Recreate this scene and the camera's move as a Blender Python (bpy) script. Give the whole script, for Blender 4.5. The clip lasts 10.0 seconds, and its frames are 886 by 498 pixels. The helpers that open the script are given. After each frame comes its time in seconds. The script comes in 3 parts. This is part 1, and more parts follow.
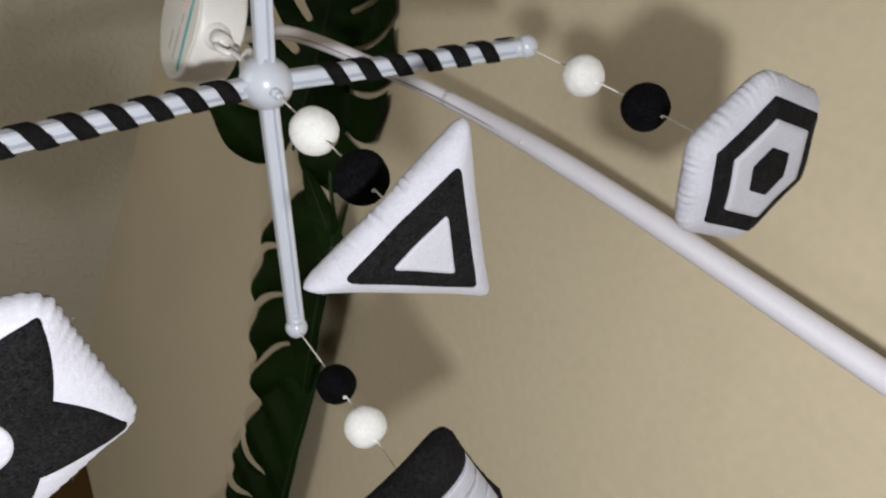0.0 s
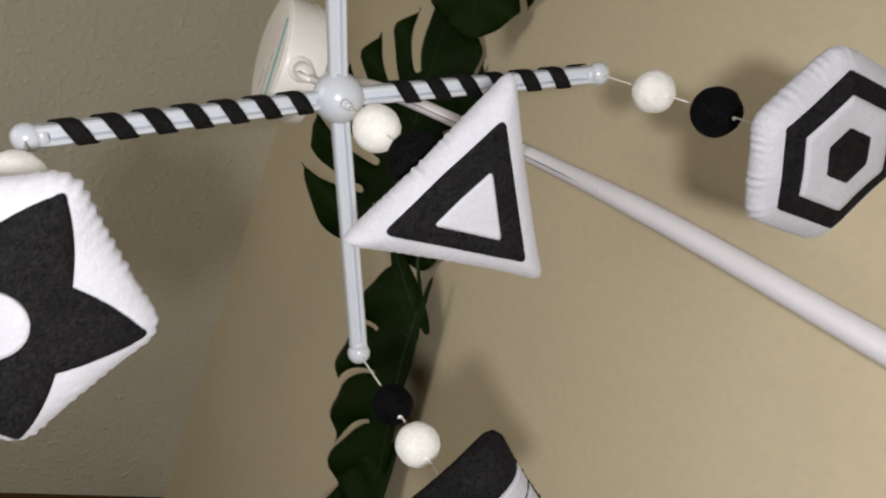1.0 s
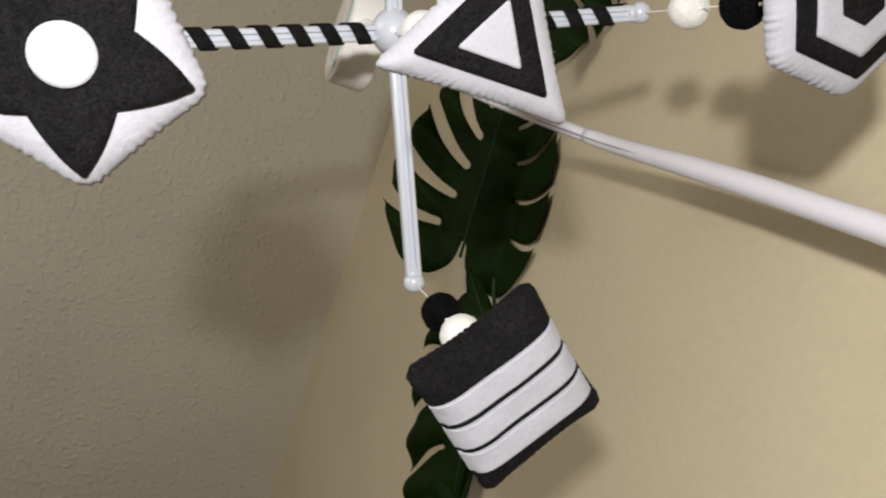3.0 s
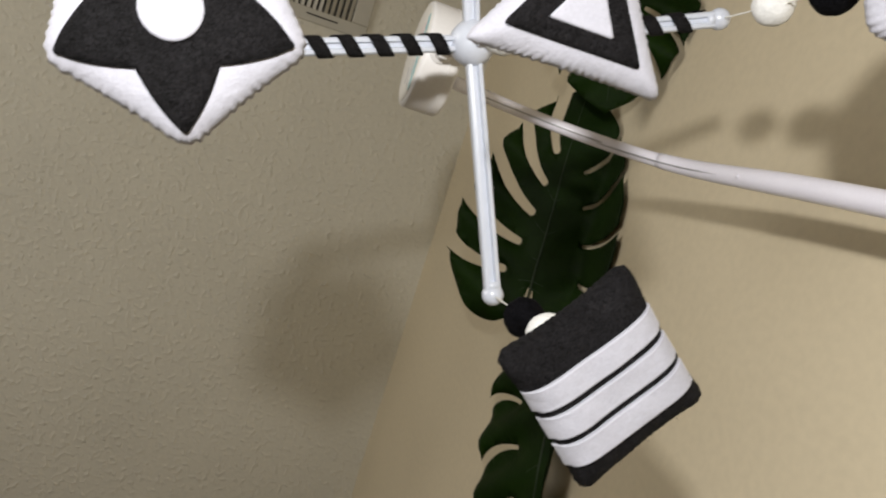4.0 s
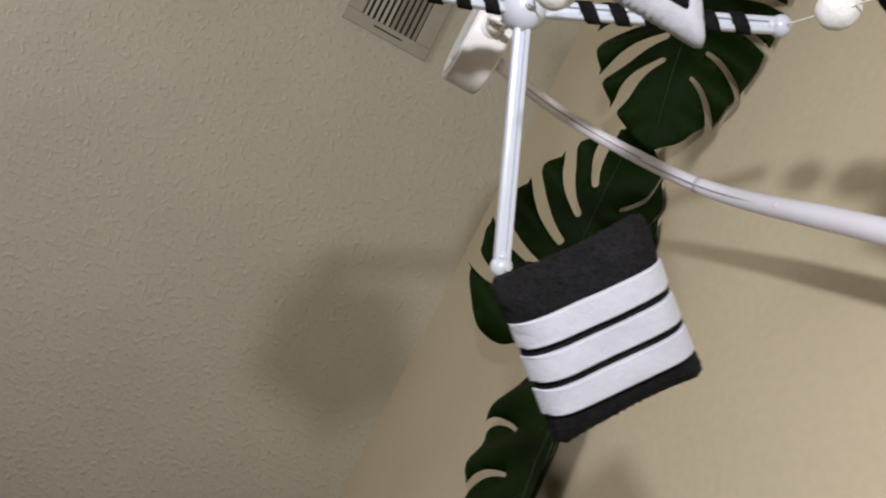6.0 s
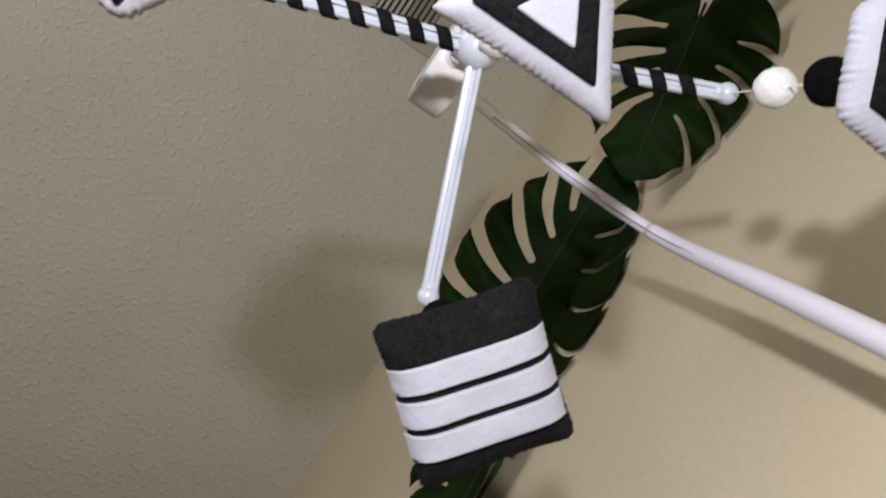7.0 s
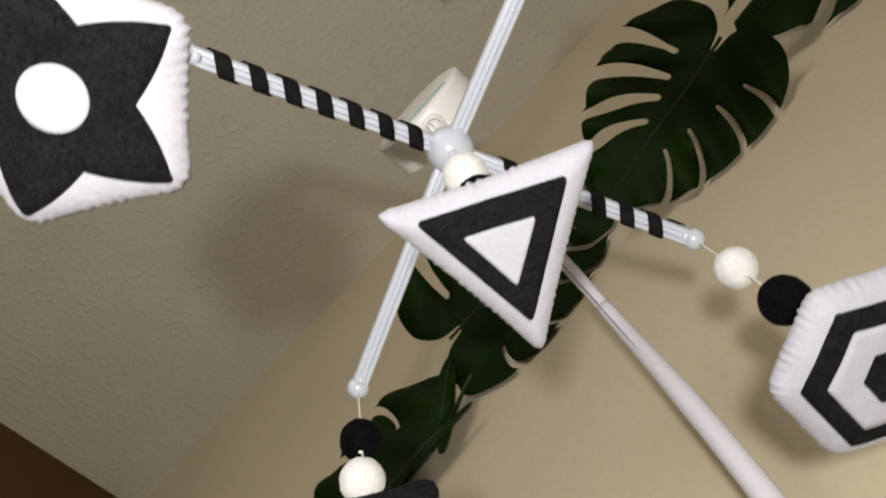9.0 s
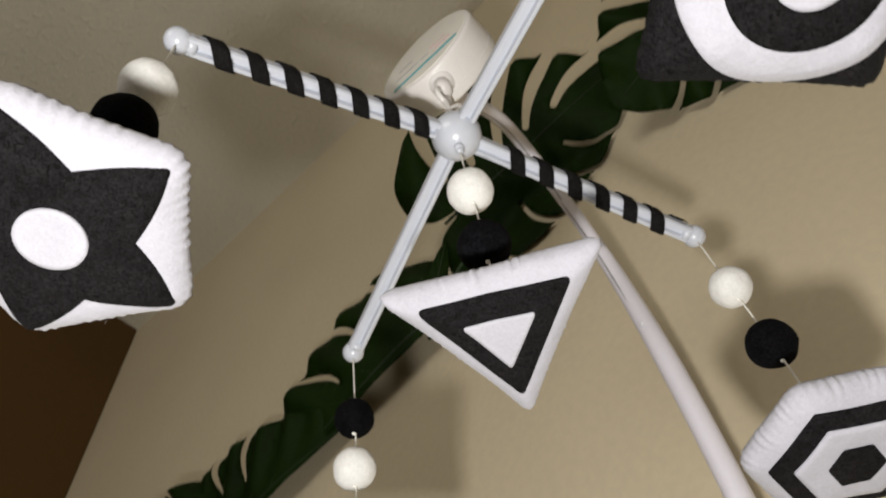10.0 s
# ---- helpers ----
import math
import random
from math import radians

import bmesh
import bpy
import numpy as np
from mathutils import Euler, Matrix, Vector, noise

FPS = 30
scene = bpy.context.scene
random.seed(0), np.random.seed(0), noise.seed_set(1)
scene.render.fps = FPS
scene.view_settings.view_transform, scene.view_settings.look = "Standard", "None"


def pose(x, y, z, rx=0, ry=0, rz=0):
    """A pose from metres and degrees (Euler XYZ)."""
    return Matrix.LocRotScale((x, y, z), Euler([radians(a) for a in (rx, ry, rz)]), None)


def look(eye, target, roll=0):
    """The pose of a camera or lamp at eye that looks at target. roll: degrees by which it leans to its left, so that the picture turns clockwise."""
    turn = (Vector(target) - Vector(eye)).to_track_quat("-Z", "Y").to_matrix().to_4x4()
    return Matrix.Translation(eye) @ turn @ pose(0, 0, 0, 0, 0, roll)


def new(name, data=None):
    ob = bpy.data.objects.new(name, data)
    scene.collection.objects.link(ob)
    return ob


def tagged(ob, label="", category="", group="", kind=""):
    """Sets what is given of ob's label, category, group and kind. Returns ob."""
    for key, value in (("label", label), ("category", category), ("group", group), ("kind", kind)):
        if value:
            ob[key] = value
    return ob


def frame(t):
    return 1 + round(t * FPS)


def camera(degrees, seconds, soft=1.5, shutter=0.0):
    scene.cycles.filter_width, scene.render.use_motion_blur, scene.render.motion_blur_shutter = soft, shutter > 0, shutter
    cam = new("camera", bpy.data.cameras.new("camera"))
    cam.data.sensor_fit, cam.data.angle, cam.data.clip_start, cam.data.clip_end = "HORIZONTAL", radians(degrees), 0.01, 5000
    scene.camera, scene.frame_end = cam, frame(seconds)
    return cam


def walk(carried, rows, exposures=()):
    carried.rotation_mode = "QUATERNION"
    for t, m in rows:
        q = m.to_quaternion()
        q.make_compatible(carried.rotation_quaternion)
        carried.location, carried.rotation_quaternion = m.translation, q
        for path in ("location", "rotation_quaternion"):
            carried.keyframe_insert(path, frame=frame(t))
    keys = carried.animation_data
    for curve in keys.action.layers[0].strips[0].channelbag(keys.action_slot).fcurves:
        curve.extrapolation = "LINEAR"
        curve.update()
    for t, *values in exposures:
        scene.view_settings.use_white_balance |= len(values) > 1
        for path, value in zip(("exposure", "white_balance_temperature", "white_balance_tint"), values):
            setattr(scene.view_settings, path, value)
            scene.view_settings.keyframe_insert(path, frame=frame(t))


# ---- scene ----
cam = camera(61.0, 10.0, soft=2.1, shutter=0.5)
PATH = [
    (0, (0.0567, 0.0135, 0.684), (1.2776, 0.7398, 2.092), -44.4),
    (0.5, (0.0735, 0.0343, 0.666), (1.1565, 0.6442, 2.233), -44.5),
    (1, (0.0901, 0.0662, 0.651), (1.0477, 0.6038, 2.323), -43.7),
    (1.5, (0.0998, 0.086, 0.631), (0.9382, 0.5526, 2.386), -44.3),
    (2, (0.1193, 0.1054, 0.607), (0.9093, 0.5322, 2.394), -45.0),
    (2.5, (0.1315, 0.1395, 0.587), (0.8763, 0.5306, 2.401), -45.1),
    (2.7, (0.133, 0.15, 0.58), (0.852, 0.536, 2.404), -44.7),
    (3.8, (0.133, 0.199, 0.579), (0.662, 0.4575, 2.489), -47.0),
    (4, (0.1321, 0.2115, 0.582), (0.6227, 0.4395, 2.508), -48.3),
    (4.5, (0.1242, 0.2409, 0.582), (0.5705, 0.426, 2.523), -50.5),
    (5, (0.1195, 0.2677, 0.589), (0.5334, 0.4252, 2.54), -51.2),
    (5.2, (0.115, 0.279, 0.594), (0.519, 0.427, 2.548), -50.8),
    (6.3, (0.1855, 0.255, 0.584), (0.558, 0.395, 2.543), -39.9),
    (6.5, (0.1876, 0.2478, 0.581), (0.5668, 0.3911, 2.539), -38.5),
    (7, (0.1969, 0.2166, 0.574), (0.5732, 0.3791, 2.531), -33.3),
    (7.5, (0.1936, 0.1826, 0.572), (0.5831, 0.3698, 2.525), -28.6),
    (8, (0.1848, 0.1691, 0.587), (0.6023, 0.3794, 2.531), -24.8),
    (8.5, (0.1636, 0.1416, 0.596), (0.6447, 0.3843, 2.522), -22.2),
    (9, (0.1381, 0.0962, 0.614), (0.7033, 0.4314, 2.503), -16.5),
    (9.5, (0.0987, 0.0564, 0.631), (0.7981, 0.5164, 2.448), -12.1),
    (10, (0.0673, 0.0239, 0.662), (0.9397, 0.6721, 2.34), -7.6),
]
EXPOSURES = [
    (0, -0.36, 6250, 10), (0.5, -0.33, 6400, 10), (1, -0.30, 6550, 10), (2.5, -0.14, 6600, 10), (4, 0.04, 6500, 10), (5, 0.06, 6430, 10.5),
    (6, 0.06, 6200, 13), (6.5, 0.05, 6100, 14.5), (7, 0.04, 6120, 14.5), (7.5, 0.03, 6330, 12), (8.5, -0.02, 6600, 10), (9, -0.08, 6680, 10), (10, -0.26, 6700, 10),
]
walk(cam, [(t, look(eye, target, roll)) for t, eye, target, roll in PATH], EXPOSURES)

# ---- light ----
world = bpy.data.worlds.new("world")
scene.world = world
world.use_nodes = True
world.node_tree.nodes["Background"].inputs[0].default_value = (0.9, 0.85, 0.75, 1)
world.node_tree.nodes["Background"].inputs[1].default_value = 0.02

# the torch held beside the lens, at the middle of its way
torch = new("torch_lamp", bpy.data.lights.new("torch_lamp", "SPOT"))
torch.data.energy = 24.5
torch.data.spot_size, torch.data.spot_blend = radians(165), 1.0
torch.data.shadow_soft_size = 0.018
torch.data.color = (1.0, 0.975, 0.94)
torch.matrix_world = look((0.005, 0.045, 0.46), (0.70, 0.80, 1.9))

# unseen area lamp behind the camera, added to fill the room with soft light
glow = new("fill_lamp", bpy.data.lights.new("fill_lamp", "AREA"))
glow.data.shape, glow.data.size, glow.data.size_y = "RECTANGLE", 1.5, 1.2
glow.data.energy = 24.0
glow.data.color = (1.0, 0.965, 0.91)
glow.matrix_world = look((-2.44, 0.1, 1.5), (0.6, 0.1, 1.7))


# ---- materials ----
def material(name, color, rough=0.6, metal=0.0, spread=0.08, scale=40.0, fine=0.0, fine_scale=400.0, bump=0.0, bump_scale=200.0, sheen=0.0, coat=0.0, subsurface=0.0, depth=0.001, spec=0.5, fibre=0.0, crease=0.0, crease_scale=90.0):
    """Two scales of colour variation, and a noise relief, all in object space (metres)."""
    m = bpy.data.materials.new(name)
    m.use_nodes = True
    nt = m.node_tree
    n, l = nt.nodes, nt.links
    b = n["Principled BSDF"]
    co = n.new("ShaderNodeTexCoord")
    big = n.new("ShaderNodeTexNoise")
    big.inputs["Scale"].default_value, big.inputs["Detail"].default_value = scale, 3
    small = n.new("ShaderNodeTexNoise")
    small.inputs["Scale"].default_value, small.inputs["Detail"].default_value = fine_scale, 2
    small.inputs["Distortion"].default_value = fibre
    l.new(co.outputs["Object"], big.inputs["Vector"])
    l.new(co.outputs["Object"], small.inputs["Vector"])
    r1 = n.new("ShaderNodeMapRange")
    r1.inputs[1].default_value, r1.inputs[2].default_value = 0.3, 0.7
    r1.inputs[3].default_value, r1.inputs[4].default_value = 1 - spread, 1 + spread
    r2 = n.new("ShaderNodeMapRange")
    r2.inputs[1].default_value, r2.inputs[2].default_value = 0.3, 0.7
    r2.inputs[3].default_value, r2.inputs[4].default_value = 1 - fine, 1 + fine
    l.new(big.outputs["Fac"], r1.inputs[0])
    l.new(small.outputs["Fac"], r2.inputs[0])
    mul = n.new("ShaderNodeMath")
    mul.operation = "MULTIPLY"
    l.new(r1.outputs[0], mul.inputs[0])
    l.new(r2.outputs[0], mul.inputs[1])
    tint = n.new("ShaderNodeVectorMath")
    tint.operation = "SCALE"
    tint.inputs[0].default_value = color
    l.new(mul.outputs[0], tint.inputs["Scale"])
    l.new(tint.outputs[0], b.inputs["Base Color"])
    b.inputs["Roughness"].default_value, b.inputs["Metallic"].default_value = rough, metal
    b.inputs["Sheen Weight"].default_value = sheen
    b.inputs["Specular IOR Level"].default_value = spec
    b.inputs["Sheen Roughness"].default_value = 0.5
    b.inputs["Coat Weight"].default_value = coat
    b.inputs["Subsurface Weight"].default_value = subsurface
    b.inputs["Subsurface Radius"].default_value = (0.004, 0.004, 0.004)
    b.inputs["Subsurface Scale"].default_value = 1.0
    if bump:
        t = n.new("ShaderNodeTexNoise")
        t.inputs["Scale"].default_value, t.inputs["Detail"].default_value = bump_scale, 4
        l.new(co.outputs["Object"], t.inputs["Vector"])
        bp = n.new("ShaderNodeBump")
        bp.inputs["Strength"].default_value, bp.inputs["Distance"].default_value = bump, depth
        l.new(t.outputs["Fac"], bp.inputs["Height"])
        l.new(bp.outputs[0], b.inputs["Normal"])
        if crease:
            c = n.new("ShaderNodeTexNoise")
            c.inputs["Scale"].default_value, c.inputs["Detail"].default_value, c.inputs["Distortion"].default_value = crease_scale, 1.6, 0.3
            l.new(co.outputs["Object"], c.inputs["Vector"])
            wide = n.new("ShaderNodeBump")
            wide.inputs["Strength"].default_value, wide.inputs["Distance"].default_value = 1.0, crease
            l.new(c.outputs["Fac"], wide.inputs["Height"])
            l.new(wide.outputs[0], bp.inputs["Normal"])
    return m


def plaster(name, color, blob, height, cover, rough=0.85):
    """Painted drywall with a sprayed and trowelled texture: flat-topped splats over a fine grain."""
    m = material(name, color, rough, spread=0.04, scale=2.5, fine=0.03, fine_scale=90)
    nt = m.node_tree
    n, l = nt.nodes, nt.links
    co = n.new("ShaderNodeTexCoord")
    warp = n.new("ShaderNodeTexNoise")
    warp.inputs["Scale"].default_value, warp.inputs["Detail"].default_value = blob * 1.3, 2
    l.new(co.outputs["Object"], warp.inputs["Vector"])
    a = n.new("ShaderNodeTexNoise")
    a.inputs["Scale"].default_value, a.inputs["Detail"].default_value, a.inputs["Distortion"].default_value = blob, 2.2, 0.15
    l.new(co.outputs["Object"], a.inputs["Vector"])
    step = n.new("ShaderNodeMapRange")
    step.interpolation_type = "SMOOTHSTEP"
    step.inputs[1].default_value, step.inputs[2].default_value = cover, cover + 0.42
    l.new(a.outputs["Fac"], step.inputs[0])
    g = n.new("ShaderNodeTexNoise")
    g.inputs["Scale"].default_value, g.inputs["Detail"].default_value = blob * 5, 3
    l.new(co.outputs["Object"], g.inputs["Vector"])
    add = n.new("ShaderNodeMath")
    add.operation = "MULTIPLY_ADD"
    l.new(g.outputs["Fac"], add.inputs[0])
    add.inputs[1].default_value = 0.22
    l.new(step.outputs[0], add.inputs[2])
    bp = n.new("ShaderNodeBump")
    bp.inputs["Strength"].default_value, bp.inputs["Distance"].default_value = 1.0, height
    l.new(add.outputs[0], bp.inputs["Height"])
    l.new(bp.outputs[0], n["Principled BSDF"].inputs["Normal"])
    return m


WALL = plaster("tan_wall_paint", (0.622, 0.545, 0.393), 60, 0.0003, 0.52)
CEILING = plaster("knockdown_ceiling_paint", (0.71, 0.685, 0.585), 62, 0.0022, 0.44)
BROWN = material("dark_brown_paint", (0.084, 0.039, 0.0038), 0.7, spread=0.08, scale=3, fine=0.05, fine_scale=60, bump=0.3, bump_scale=60, depth=0.0006)
FLOOR = material("carpet", (0.32, 0.27, 0.21), 0.95, spread=0.12, scale=6, fine=0.2, fine_scale=300, bump=0.5, bump_scale=300)
WHITE_FELT = material("white_felt", (0.385, 0.388, 0.440), 0.95, spread=0.05, scale=60, fine=0.06, fine_scale=420, fibre=1.6, bump=0.4, bump_scale=1000, depth=0.0007, sheen=0.15, crease=0.0006, crease_scale=130)
BLACK_FELT = material("black_felt", (0.0060, 0.0057, 0.0063), 0.9, spread=0.25, scale=60, fine=0.95, fine_scale=520, fibre=2.0, bump=0.7, bump_scale=800, sheen=0.004, spec=0.12, crease=0.0024, crease_scale=100)
WOOL_WHITE = material("white_wool", (0.68, 0.685, 0.675), 0.95, spread=0.03, scale=80, fine=0.06, fine_scale=600, bump=0.5, bump_scale=420, sheen=0.2)
WOOL_BLACK = material("black_wool", (0.0030, 0.0030, 0.0038), 0.95, spread=0.3, scale=90, fine=0.7, fine_scale=700, bump=0.9, bump_scale=420, sheen=0.003, spec=0.05)
TAPE = material("black_felt_tape", (0.0075, 0.0072, 0.0075), 0.92, spread=0.3, scale=90, fine=0.85, fine_scale=300, fibre=4.0, bump=0.6, bump_scale=500, sheen=0.004, spec=0.10)
PLASTIC = material("white_plastic", (0.53, 0.565, 0.64), 0.28, spread=0.02, scale=30, fine=0.01, bump=0.05, bump_scale=60, coat=0.2, subsurface=0.1)
ROD = material("satin_white_plastic", (0.74, 0.73, 0.81), 0.34, spread=0.03, scale=20, fine=0.02, bump=0.06, bump_scale=50, subsurface=0.08)
CASE = material("cream_white_plastic", (0.73, 0.72, 0.715), 0.35, spread=0.03, scale=15, fine=0.02, bump=0.05, bump_scale=60)
LABEL = material("paper_label", (0.72, 0.70, 0.65), 0.5, spread=0.04, scale=30, fine=0.02)
TEAL = material("teal_print", (0.04, 0.36, 0.42), 0.45, spread=0.05, scale=60)
# grey of the print, and of the shade in the holder's slot and groove
GREY_INK_AND_SHADE = material("grey_print_and_shade", (0.30, 0.30, 0.32), 0.5, spread=0.1, scale=60)
PINK_INK = material("pink_print", (0.62, 0.40, 0.42), 0.5, spread=0.1, scale=60)
CORD = material("white_cord", (0.75, 0.74, 0.70), 0.8, spread=0.06, scale=200, fine=0.1, fine_scale=1500)
LEAF = material("monstera_leaf", (0.0062, 0.0178, 0.0013), 0.6, spread=0.28, scale=14, fine=0.12, fine_scale=160, bump=0.25, bump_scale=90, depth=0.0015, spec=0.09)
RIB = material("leaf_rib", (0.0052, 0.0180, 0.0020), 0.7, spread=0.2, scale=30)
STEM = material("green_stem", (0.018, 0.046, 0.012), 0.6, spread=0.25, scale=40)
GRILLE = material("vent_paint", (0.50, 0.48, 0.41), 0.5, spread=0.05, scale=20)
# near-black that stands for the shade inside the vent
DUCT_SHADE = material("duct_shade", (0.03, 0.028, 0.025), 0.8, spread=0.1, scale=20)


# ---- building helpers ----
def part(name, bm, mat, parent=None, label="", smooth=True, base=None):
    """Links a bmesh, made in world metres, as one mesh object under a thing or a part."""
    me = bpy.data.meshes.new(name)
    if base is None:
        base = parent.matrix_world.translation.copy() if parent else Vector()
    bmesh.ops.translate(bm, verts=bm.verts, vec=-base)
    bm.normal_update()
    for f in bm.faces:
        f.smooth = smooth
    bm.to_mesh(me)
    bm.free()
    me.materials.append(mat)
    ob = new(name, me)
    if parent:
        ob.parent = parent
        ob.matrix_world = Matrix.Translation(base)
        ob.matrix_local = Matrix.Identity(4)
    else:
        ob.location = base
        ob.matrix_world = Matrix.Translation(base)
    if label:
        ob["label"] = label
    return ob


def thing(name, at, label, category, group="", kind=""):
    ob = new(name)
    ob.empty_display_size = 0.02
    ob.location = at
    ob.matrix_world = Matrix.Translation(at)
    return tagged(ob, label, category, group, kind)


def box(bm, lo, hi):
    c = [(a + b) / 2 for a, b in zip(lo, hi)]
    s = [b - a for a, b in zip(lo, hi)]
    bmesh.ops.create_cube(bm, size=1, matrix=Matrix.Translation(c) @ Matrix.Diagonal((*s, 1)))
    return bm


def spline(points, steps=12):
    """A smooth line through the points."""
    p = [Vector(q) for q in points]
    p = [2 * p[0] - p[1]] + p + [2 * p[-1] - p[-2]]
    out = []
    for i in range(len(p) - 3):
        a, b, c, d = p[i:i + 4]
        for k in range(steps):
            u = k / steps
            out.append(0.5 * (2 * b + (c - a) * u + (2 * a - 5 * b + 4 * c - d) * u * u + (3 * b - a - 3 * c + d) * u ** 3))
    return out + [p[-2]]


def tube(bm, line, radius, sides=10, caps=True):
    """A round tube along a line; radius is a number or a function of 0..1."""
    rings, side = [], None
    for i, q in enumerate(line):
        ahead = (line[min(i + 1, len(line) - 1)] - line[max(i - 1, 0)]).normalized()
        if side is None:
            side = ahead.orthogonal().normalized()
        side = (side - ahead * side.dot(ahead)).normalized()
        up = ahead.cross(side)
        r = radius(i / (len(line) - 1)) if callable(radius) else radius
        rings.append([bm.verts.new(q + r * (math.cos(2 * math.pi * k / sides) * side + math.sin(2 * math.pi * k / sides) * up)) for k in range(sides)])
    for a, b in zip(rings, rings[1:]):
        for k in range(sides):
            bm.faces.new((a[k], a[(k + 1) % sides], b[(k + 1) % sides], b[k]))
    if caps:
        bm.faces.new(rings[0][::-1])
        bm.faces.new(rings[-1])
    return bm


def ball(bm, at, r, rough=0.0, seed=0, detail=4, squash=1.0):
    made = bmesh.ops.create_icosphere(bm, subdivisions=detail, radius=r)["verts"]
    for v in made:
        d = v.co.normalized()
        k = 1 + rough * (noise.noise(d * 2.2 + Vector((seed, 0, 0))) + 0.5 * noise.noise(d * 6 + Vector((0, seed, 0))))
        v.co = d * r * k
        v.co.z *= squash
        v.co += Vector(at)
    return bm


# ---- the room ----
X_WALL, Y_BROWN, Z_TOP = 0.645, 1.795, 2.756
X_BACK, Y_BACK = -2.5, -1.7


def slab(name, lo, hi, mat, label, category):
    ob = part(name, box(bmesh.new(), lo, hi), mat, smooth=False)
    return tagged(ob, label, category, kind="structure")


slab("wall_east", (X_WALL, Y_BACK - 0.12, 0), (X_WALL + 0.12, Y_BROWN + 0.12, Z_TOP), WALL, "tan painted drywall with a light sprayed texture", "wall")
slab("wall_north", (X_BACK - 0.12, Y_BROWN, 0), (X_WALL - 0.002, Y_BROWN + 0.12, Z_TOP), BROWN, "dark brown painted accent wall below the ceiling", "wall")
slab("wall_south", (X_BACK - 0.12, Y_BACK - 0.12, 0), (X_WALL - 0.002, Y_BACK, Z_TOP), WALL, "plain tan painted wall", "wall")
slab("ceiling", (X_BACK - 0.12, Y_BACK - 0.12, Z_TOP), (X_WALL + 0.12, Y_BROWN + 0.12, Z_TOP + 0.1), CEILING, "grey-beige ceiling with knockdown plaster texture", "ceiling")
slab("floor", (X_BACK - 0.12, Y_BACK - 0.12, -0.1), (X_WALL + 0.12, Y_BROWN + 0.12, -0.001), FLOOR, "plain beige carpeted floor", "floor")
# the unseen wall behind the camera, with an opening added at the fill lamp
bm = bmesh.new()
for lo, hi in (((Y_BACK, 0), (-0.7, Z_TOP)), ((0.9, 0), (Y_BROWN, Z_TOP)), ((-0.7, 0), (0.9, 0.85)), ((-0.7, 2.15), (0.9, Z_TOP))):
    box(bm, (X_BACK - 0.12, lo[0], lo[1]), (X_BACK, hi[0], hi[1]))
tagged(part("wall_west", bm, WALL, smooth=False), "plain tan painted wall, unseen, with an opening added behind the fill lamp", "wall", kind="structure")

# ---- ceiling vent ----
VX, VY, VW, VD = 0.075, -0.40, 0.165, 0.33
vent = thing("ceiling_vent", (VX + VW / 2, VY + VD / 2, Z_TOP), "beige painted metal ceiling vent with parallel slats", "vent")
bm = bmesh.new()
rx, ry = 0.047, 0.036
for lo, hi in (((-rx, -ry), (VW + rx, 0)), ((-rx, VD), (VW + rx, VD + ry)), ((-rx, 0), (0, VD)), ((VW, 0), (VW + rx, VD))):
    box(bm, (VX + lo[0], VY + lo[1], Z_TOP - 0.008), (VX + hi[0], VY + hi[1], Z_TOP + 0.004))
bmesh.ops.bevel(bm, geom=list(bm.edges), offset=0.002, segments=1, affect="EDGES")
part("frame", bm, GRILLE, vent, smooth=False)
# a flat dark sheet gives the shade of the open duct
part("backing", box(bmesh.new(), (VX, VY, Z_TOP - 0.0015), (VX + VW, VY + VD, Z_TOP + 0.003)), DUCT_SHADE, vent, "dark sheet painted as the shade in the duct opening", smooth=False)
for k in range(10):
    x = VX + VW * (k + 0.5) / 10
    lean = 28 if k < 5 else -28
    bm = box(bmesh.new(), (-0.0052, VY, -0.0008), (0.0052, VY + VD, 0.0008))
    bmesh.ops.transform(bm, matrix=Matrix.Translation((x, 0, Z_TOP - 0.0045)) @ Matrix.Rotation(radians(lean), 4, "Y"), verts=bm.verts)
    part("slat", bm, GRILLE, vent, smooth=False)

# the damper lever slot, its shade put in as a dark bar
bm = box(bmesh.new(), (VX + 0.042, VY + VD + 0.014, Z_TOP - 0.0092), (VX + 0.130, VY + VD + 0.018, Z_TOP - 0.0072))
part("damper_slot", bm, DUCT_SHADE, vent, "dark bar painted as the shade in the damper lever slot", smooth=False)

# ---- the cross of the mobile ----
HUB = Vector((0.2405, 0.1300, 1.1040))
TIPS = {"east": Vector((0.4005, 0.0600, 1.0825)), "north": Vector((0.3045, 0.2925, 1.0830)), "west": Vector((0.0810, 0.1910, 1.0710)), "south": Vector((0.1765, -0.0325, 1.0850))}
cross = thing("mobile_cross", HUB, "white plastic crib mobile cross with four grooved arms", "baby mobile")
bm = ball(bmesh.new(), HUB, 0.0162, detail=4)
part("hub", bm, PLASTIC, cross, "glossy white plastic hub ball")
bm = bmesh.new()
tube(bm, [HUB + Vector((0, 0, -0.0155)), HUB + Vector((0, 0, -0.0205))], 0.0032, 12)
ball(bm, HUB + Vector((0.0005, 0, -0.022)), 0.0026, detail=2)
part("eyelet", bm, PLASTIC, cross)
bm = bmesh.new()
tube(bm, [HUB + Vector((0, 0, 0.015)), HUB + Vector((0, 0, 0.026))], 0.0052, 14)
tube(bm, [HUB + Vector((0, 0.0075 * math.cos(a), 0.034 + 0.0085 * math.sin(a))) for a in [2 * math.pi * k / 20 for k in range(21)]], 0.0024, 8, False)
